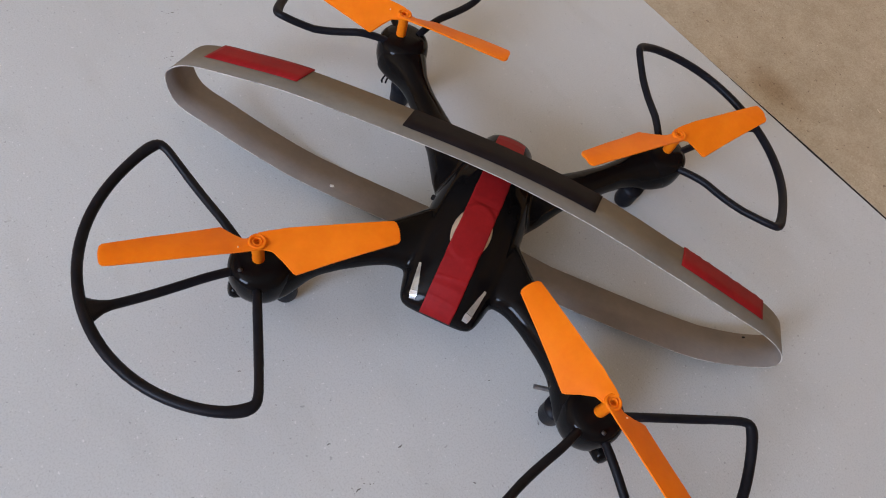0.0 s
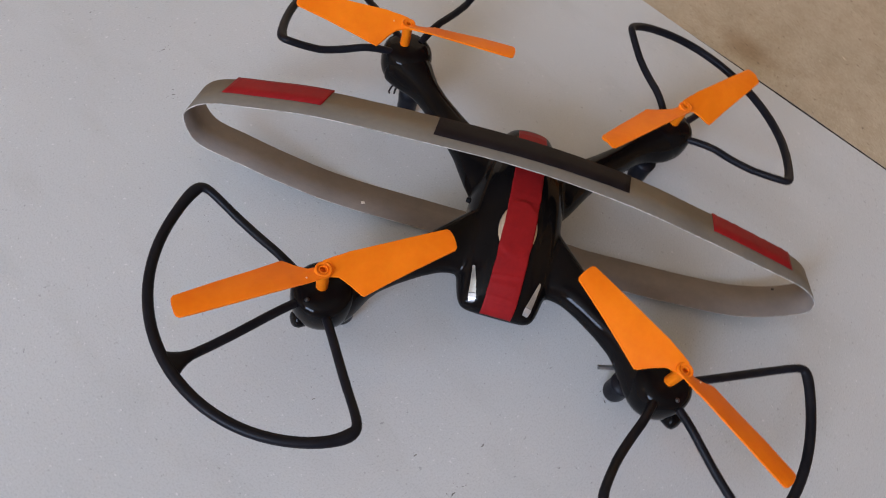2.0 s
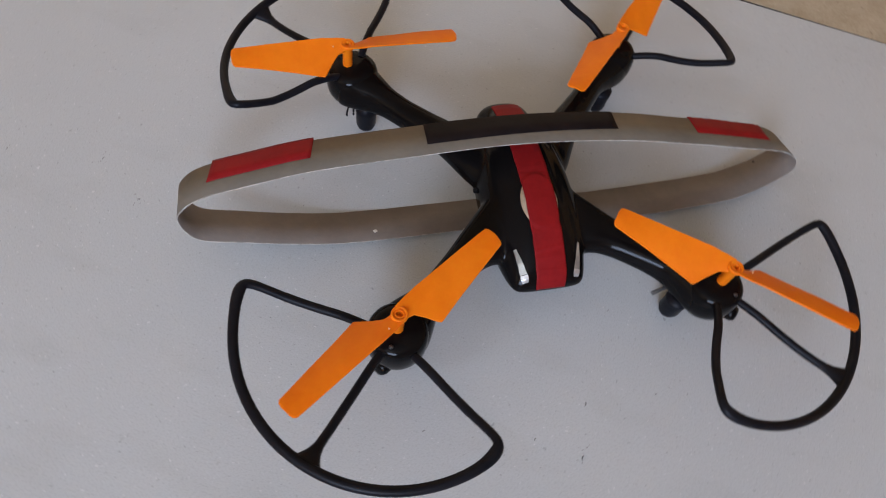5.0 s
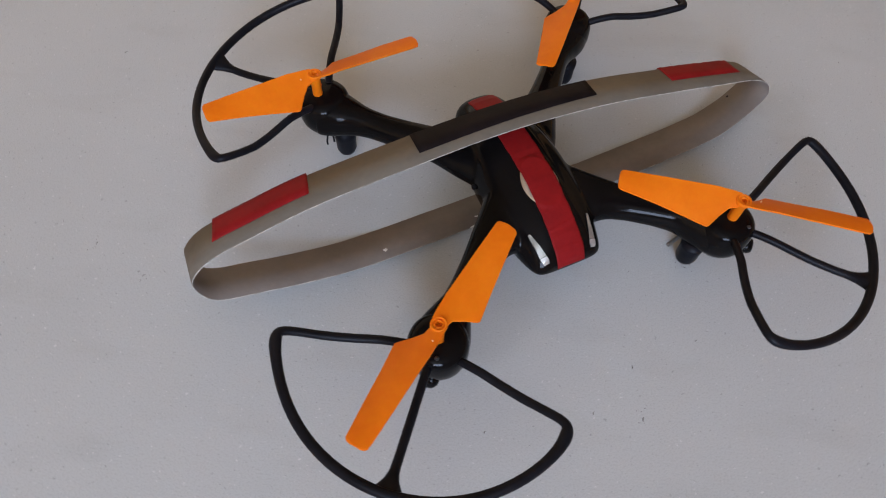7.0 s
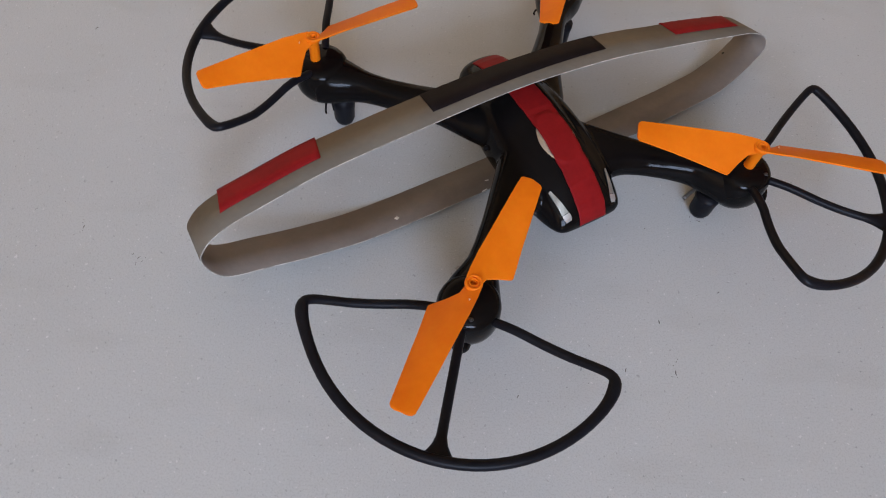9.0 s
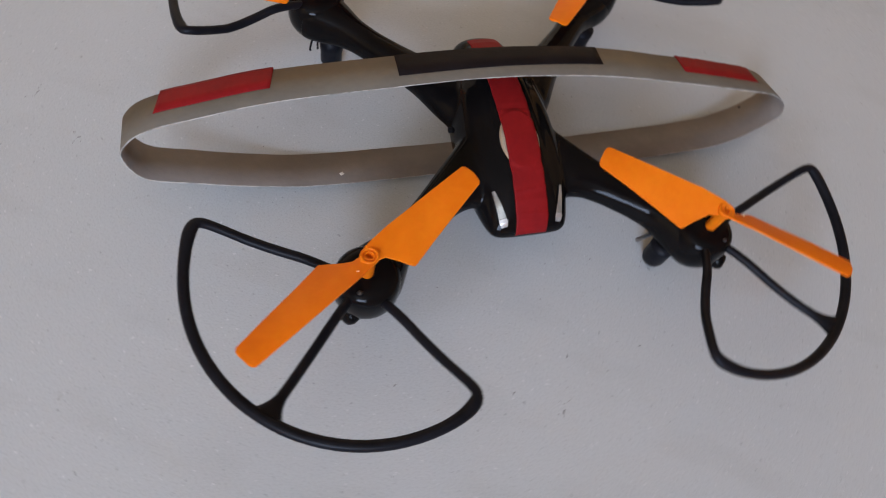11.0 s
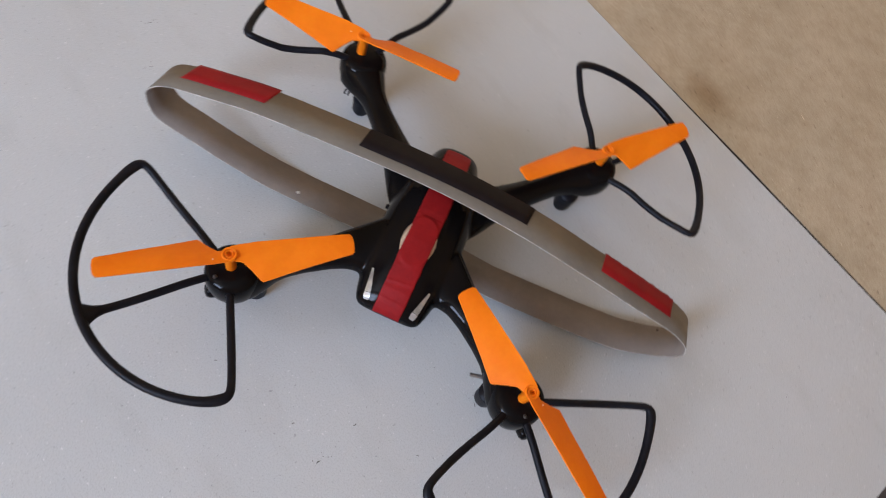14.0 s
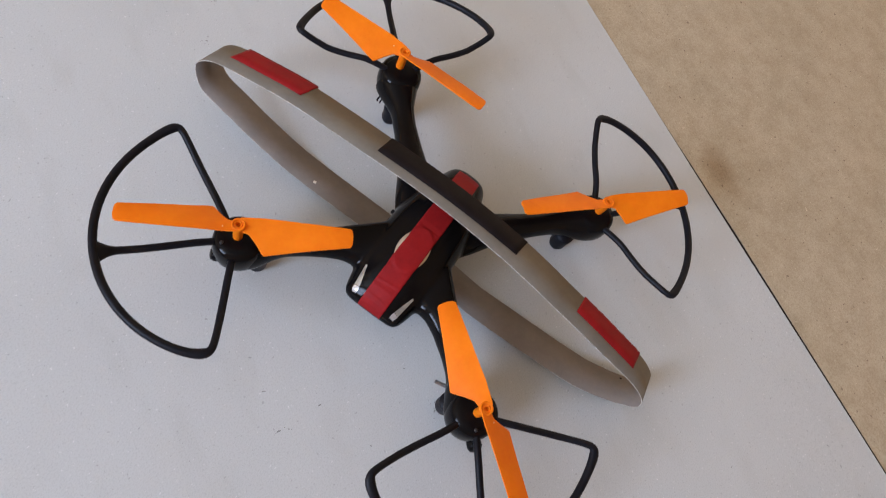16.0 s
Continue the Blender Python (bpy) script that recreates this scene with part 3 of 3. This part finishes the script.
def piece(name, me, parent, m, label=""):
    ob = new(name, me)
    ob.parent = parent
    ob.matrix_basis = m
    if label:
        ob["label"] = label
    return ob


# each corner: outward heading; hub of its motor; propeller: heading, turn, twist of the second blade, lift of the first, yaw of the second; shift of the pod; guard: place, swing, rise outward and sideways, height;
# foot: lower end, distance, side; middle strut: heading; sag and bow of the struts; stub: distance, side; heading of the pin; blade with a pip
CORNERS = [
    dict(cx=-1, cy=-1, out=225, hub=(-0.0864, -0.0861, 0.0590), head=36.2, turn=1, twist=-3, lift=0.0, yaw=0.0, pod=(0.0, 0.0), at=(-0.0830, -0.0807), swing=2.39, rise=-0.037, sway=-0.024, high=0.0511, drop=-0.0022, back=-0.0115, side=0.002, lead=4.97, sag=0.0108, bow=3, stub=(0.0112, 0.0012), pin=52.5, pip=180),
    dict(cx=1, cy=-1, out=-45, hub=(0.0875, -0.0851, 0.0579), head=142.3, turn=-1, twist=-4, lift=2.0, yaw=-2.0, pod=(0.0, 0.0), at=(0.0866, -0.0838), swing=-3.94, rise=-0.277, sway=-0.036, high=0.0574, drop=0.0026, back=-0.0108, side=-0.0074, lead=-6.5, sag=0.0128, bow=3, stub=(0.0152, 0.0022), pin=61, pip=180),
    dict(cx=1, cy=1, out=45, hub=(0.0864, 0.0879, 0.0572), head=47.5, turn=1, twist=0, lift=2.0, yaw=0.0, pod=(0.0, 0.0), at=(0.0857, 0.0803), swing=8.36, rise=-0.202, sway=0.071, high=0.0565, drop=0.0022, back=-0.0165, side=-0.0068, lead=6.5, sag=0.0103, bow=3, stub=(0.0137, -0.0015), pin=None, pip=None),
    dict(cx=-1, cy=1, out=135, hub=(-0.0872, 0.0854, 0.0581), head=181.0, turn=-1, twist=0, lift=0.0, yaw=0.0, pod=(0.0023, 0.0), at=(-0.0823, 0.0794), swing=-3.85, rise=-0.242, sway=-0.077, high=0.0582, drop=-0.0026, back=-0.0128, side=0.0025, lead=-3.0, sag=0.0108, bow=5, stub=(0.0137, -0.0015), pin=0, pip=0),
]
for c, arm_me in zip(CORNERS, ARM_ME):
    out, turn, (hx, hy, hz) = c["out"], c["turn"], c["hub"]
    arm = piece("arm", arm_me, drone, Matrix())
    piece("screw", SCREW_ME, arm, pose(0, 0, 0, 0, 0, math.degrees(math.atan2(hy, hx))) @ pose(0.1064, 0.0, 0.0380))
    pod = piece("motor_pod", POD_ME, drone, pose(hx - 0.0006 * c["cx"] + c["pod"][0], hy - 0.0006 * c["cy"] + c["pod"][1], 0, 0, 0, out))
    part("foot", foot_mesh(c["drop"]), MATT, pod, "rounded black foot", pose(c["back"], c["side"], 0))
    piece("stub", STUB_ME, pod, pose(*c["stub"], 0.0192, 0, 72, -6), "short round stub on the side of the housing")
    if c["pin"] is not None:
        piece("pin", PIN_ME, pod, pose(-0.0165, c["side"] * 0.2, 0.0195, 0, 0, c["pin"]), "short steel pin")
    if c["cy"] > 0:
        piece("wire_hook", HOOK_ME, pod, pose(-0.0050, 0.0084, 0.0172, 0, 0, 100))
        piece("wire_hook", HOOK_ME, pod, pose(-0.0068, 0.0080, 0.0185, 0, -35, 128))
    piece("screw", SCREW_ME, pod, pose(0.0102, 0.0030 * turn, 0.0416))
    swing, sag, bow = c["swing"], c["sag"], c["bow"]
    tip_out, tip_side = -math.degrees(math.atan(c["rise"])), math.degrees(math.atan(c["sway"]))
    guard = part("guard", guard_rim(turn, sag, bow), MATT, drone, "satin black propeller guard", pose(*c["at"], c["high"], 0, 0, out + swing) @ pose(0, 0, 0, 0, tip_out, 0) @ pose(0, 0, 0, tip_side, 0, 0))
    for lip in (LIP_A, LIP_B):
        part("strut", strut_mesh(lip, turn, sag, bow), MATT, guard)
    part("strut", mid_strut(turn, swing - c["lead"], sag, bow), MATT, guard)
    prop = piece("propeller", HUB_ME, drone, pose(hx, hy, hz, 0, 0, c["head"]), "orange plastic two-bladed propeller")
    for k in (0, 180):
        blade = piece("blade", BLADE_ME[turn], prop, pose(0, 0, -0.0020, 0, 0, k + (c["yaw"] if k else 0)) @ pose(0, 0, 0, c["twist"] if k else 0, -c["lift"] if not k else 0, 0))
        if k == c["pip"]:
            piece("pip", PIP_ME, blade, pose(0.0085, 0.0015, 0.0017), "tiny pale pip")


# ---- red tape along the back of the hull ----
def hull_tape(y0, y1, half, lift):
    """Tape that follows the hull, rises over the oval plate, is creased twice near the nose and hangs over its lip."""
    bm = bmesh.new()
    n, m = int((y1 - y0) / 0.0007), 20
    top, low = [], []
    path = [(y0 - 0.0006, 0.0020), (y0 - 0.0005, 0.0012), (y0 - 0.0002, 0.0005)] + [(y0 + (y1 - y0) * i / n, 0.0) for i in range(n + 1)]
    for y, fall in path:
        shift = 0.0003 * noise.noise((y * 60, 2, 0)) + 0.0002 * noise.noise((y * 210, 5, 0))
        wide = half * (1 + 0.045 * noise.noise((y * 75, 9, 3)))
        for dz, rows in ((lift + 0.0002, top), (lift - 0.0003, low)):
            row = []
            for k in range(m + 1):
                x = shift + wide * (2 * k / m - 1)
                away = math.hypot((x - PLATE[0]) / PLATE[2], (y - PLATE[1]) / PLATE[3])
                over = 0.0007 * min(1, max(0, (1.12 - away) / 0.12))
                fold = 0.00035 * math.exp(-((y + 0.0535 - 0.10 * x) / 0.0006) ** 2) + 0.00030 * math.exp(-((y + 0.0632 + 0.06 * x) / 0.0005) ** 2)
                fold += 0.0003 * (1 if -0.0535 + 0.10 * x < y < -0.0120 - 0.05 * x else 0)
                wave = 0.00022 * noise.noise((x * 110, y * 70, 4))
                row.append(bm.verts.new((x, y, hull_top(x, max(y, y0)) + dz + over + wave + fold - fall)))
            rows.append(row)
    for rows in (top, low):
        for a, b in zip(rows, rows[1:]):
            for k in range(m):
                bm.faces.new((a[k], a[k + 1], b[k + 1], b[k]))
    la = top[0] + [r[-1] for r in top[1:-1]] + top[-1][::-1] + [r[0] for r in top[-2:0:-1]]
    lb = low[0] + [r[-1] for r in low[1:-1]] + low[-1][::-1] + [r[0] for r in low[-2:0:-1]]
    for k in range(len(la)):
        j = (k + 1) % len(la)
        bm.faces.new((la[k], la[j], lb[j], lb[k]))
    return bm


thing("tape_strip", hull_tape(-0.0687, 0.0445, 0.0083, 0.0006), RED, "red adhesive tape along the back of the drone", "tape", m=TILT, group="tape strips")

# ---- the hoop of edging strip ----
LEAN_BACK = 14.0
HOOP = pose(0, -0.004, 0.003, 90 - LEAN_BACK, 0, 0)      # local x across, y up the hoop, -z towards its rear
PROFILE = [(-0.187, 0.032), (-0.183, 0.0405), (-0.172, 0.0468), (-0.150, 0.0512), (-0.115, 0.0565), (-0.060, 0.0592), (0.000, 0.0602), (0.055, 0.0562), (0.100, 0.0480),
           (0.140, 0.0392), (0.164, 0.0325), (0.1765, 0.0230), (0.1730, 0.0125), (0.150, 0.0045), (0.110, 0.0005), (0.050, 0.0), (-0.050, 0.0), (-0.100, 0.0012), (-0.132, 0.0060), (-0.160, 0.0125), (-0.180, 0.0185)]
LOOP = spline([(x, y, 0) for x, y in PROFILE], 10, closed=True)


def along(points, i):
    n = len(points)
    way = (points[(i + 1) % n] - points[i - 1]).normalized()
    return Vector((-way.y, way.x, 0))


def askew(x, y):
    """How far the lower run has slipped forward on its right side."""
    return (0.0050 - 0.0018 * min(1, max(0, (x - 0.05) / 0.05))) * min(1, max(0, x / 0.05)) * min(1, max(0, (0.17 - x) / 0.03)) * min(1, max(0, (0.022 - y) / 0.010))


def front_rim(x):
    """The strip's two rims, across the hoop; it is wound a little unevenly."""
    return 0.0114 + 0.0027 * min(1, max(0, (x + 0.02) / 0.09)) - 0.0020 * min(1, max(0, (x - 0.13) / 0.045))


def rear_rim(x):
    return -0.0136 + 0.0020 * min(1, max(0, (x + 0.05) / 0.15))


def hoop_mesh():
    bm = bmesh.new()
    n = len(LOOP)
    rows = []
    for i, p in enumerate(LOOP):
        o = along(LOOP, i)
        front_z, rear_z = front_rim(p.x) + askew(p.x, p.y) + 0.0002 * noise.noise((p.x * 60, p.y * 60, 1)), rear_rim(p.x) + askew(p.x, p.y) + 0.0002 * noise.noise((p.x * 60, p.y * 60, 7))
        rows.append([bm.verts.new((p.x + o.x * d, p.y + o.y * d, z)) for d, z in ((0.00028, front_z), (0.00028, rear_z), (-0.00028, rear_z), (-0.00028, front_z))])
    for a, b in zip(rows, rows[1:] + rows[:1]):
        for k, mat in ((0, 0), (1, 2), (2, 1), (3, 2)):
            f = bm.faces.new((a[k], a[(k + 1) % 4], b[(k + 1) % 4], b[k]))
            f.material_index = mat
    for f in bm.faces:
        f.smooth = f.material_index != 2
    return bm


hoop_bm = hoop_mesh()
hoop = thing("hoop", hoop_bm, (STRIP, STRIP_IN, STRIP_RIM), "flattened hoop of grey-brown edging strip wound round the drone", "hoop", m=HOOP, smooth=False)
for f in hoop.data.polygons:
    f.use_smooth = f.material_index != 2


part("dark_nick", turned([(0.0001, 0.0003), (0.0006, 0.0003), (0.0009, 0.0001), (0.0009, -0.0002)], 7, pose(0.1631, 0.0096, -0.0070) @ pose(0, 0, 0, -90, 0, 20) @ Matrix.Diagonal((1.0, 0.7, 1, 1))), BLACKTAPE, hoop, "dark nick near the end of the hoop")


def hoop_tape(x0, x1, z_front, slant0, slant1, upper=True, over=0.0006, lift=0.0003, ragged=0.0):
    """Tape laid on the hoop's skin between two places of x, folded over the rear rim."""
    idx = [i for i, p in enumerate(LOOP) if x0 - 0.004 < p.x < x1 + 0.004 and (p.y > 0.03) == upper]
    idx.sort(key=lambda i: LOOP[i].x)
    rows = []
    bm = bmesh.new()
    n = 26
    xs = [LOOP[i].x for i in idx]
    for k in range(n + 1):
        t = k / n
        rim = rear_rim(x0 + (x1 - x0) * t)
        prof = []
        for q, (z, fold_d) in enumerate(((z_front, 0), ((z_front + rim) / 2, 0), (rim - 0.0002, 0), (rim - over - ragged * noise.noise((k * 0.7, 0, 3)), 0.0003), (rim - over * 0.6, 0.0010), (rim, 0.0018))):
            s = q / 2 if q < 2 else 1
            xx = x0 + slant0 * (1 - s) + (x1 + slant1 * (1 - s) - x0 - slant0 * (1 - s)) * t
            yy, nn = float(np.interp(xx, xs, [LOOP[i].y for i in idx])), None
            j = min(idx, key=lambda i: abs(LOOP[i].x - xx))
            o = along(LOOP, j)
            if o.y < 0:
                o = -o
            d = lift + 0.00035 - fold_d
            prof.append(bm.verts.new((xx + o.x * d, yy + o.y * d, z)))
        rows.append(prof)
    for a, b in zip(rows, rows[1:]):
        for q in range(len(a) - 1):
            bm.faces.new((a[q], a[q + 1], b[q + 1], b[q]))
    bmesh.ops.recalc_face_normals(bm, faces=bm.faces)
    bmesh.ops.solidify(bm, geom=list(bm.faces), thickness=0.0002)
    return bm


thing("tape_strip", hoop_tape(-0.167, -0.1135, 0.0008, -0.003, -0.003, over=0.0022), RED, "red adhesive tape folded over the rim of the hoop", "tape", m=HOOP, group="tape strips")
thing("tape_strip", hoop_tape(0.1065, 0.1590, 0.0030, -0.001, -0.001, over=0.0014, ragged=0.0012), RED, "short red adhesive tape folded over the rim of the hoop", "tape", m=HOOP, group="tape strips")
thing("tape_strip", hoop_tape(-0.0545, 0.0550, 0.0035, -0.001, -0.002), BLACKTAPE, "long black adhesive tape on top of the hoop", "tape", m=HOOP, group="tape strips")

# ---- small things ----
# place, turn, half length, half width
for x, y, z, turn, a, b in ((-0.0853, -0.0090, 0.0067, 25, 0.0011, 0.0012), (-0.0267, -0.0086, 0.0046, -12, 0.0012, 0.0005), (-0.0322, -0.0150, 0.0062, 8, 0.0019, 0.0005)):
    thing("paper_chip", box(-a, -b, 0, a, b * 0.9, 0.0004, 0.0002, 1), FLECK, "tiny pale chip lying on the hoop", "chip", m=pose(x, y, z, -14, 4, turn), group="pale chips")


thing("wood_sliver", box(-0.0018, -0.0004, 0, 0.0018, 0.0004, 0.0003, 0.0001, 1), SLIVER, "pale wood sliver lying on the fibreboard", "sliver", m=EDGE @ pose(0.0815, 0.3432, -0.0004, 0, 0, -18))


def crumbs():
    """Dark crumbs, scratches and short fibres on the sheet: single ones, and loose clusters of finer ones."""
    bm = bmesh.new()
    single = ((0.0090, -0.1266, 62, 1.1), (-0.2170, 0.0360, 25, 1.0), (-0.2375, 0.0686, 50, 1.0), (-0.2917, 0.0831, 80, 0.9), (-0.0228, -0.1396, 40, 1.0), (-0.0010, -0.1530, 65, 1.3), (-0.1905, 0.2190, 10, 1.0),
              (-0.0784, -0.1253, 35, 0.8), (0.0490, -0.1280, 20, 0.7), (0.0696, -0.0872, 130, 1.0), (0.0384, -0.0764, 15, 0.5), (0.2637, 0.0054, 70, 0.7), (0.2588, -0.0328, 10, 0.6))
    cluster = ((-0.2385, 0.0690, 0.005), (-0.2170, 0.0360, 0.004), (0.0700, -0.0868, 0.005), (0.0000, -0.1520, 0.005))
    rng = random.Random(5)
    spots = list(single)
    for x, y, r in cluster:
        spots += [(x + rng.uniform(-r, r), y + rng.uniform(-r, r), rng.uniform(0, 180), rng.uniform(0.2, 0.45)) for _ in range(6)]
    spots += [(rng.uniform(-0.35, 0.3), rng.uniform(-0.22, 0.15), rng.uniform(0, 180), rng.uniform(0.12, 0.3)) for _ in range(45)]
    for x, y, turn, size in spots:
        long = 0.0021 * size
        row = [(long * (t - 0.5), 0.00018 * size * math.sin(6 * t + x * 900), (0.00013 + 0.00017 * size) * math.sin(math.pi * (0.12 + 0.76 * t))) for t in (0, 0.25, 0.5, 0.75, 1)]
        rod = tube([(a, b, 0.00010) for a, b, _ in row], [c for *_, c in row], [c * 0.8 for *_, c in row], 6)
        rod.transform(pose(x, y, 0, 0, 0, turn))
        bm = join(bm, rod)
    return bm


thing("crumbs", crumbs(), CRUMB, "dark crumbs and short fibres strewn on the sheet", "crumbs", "stuff", smooth=False)
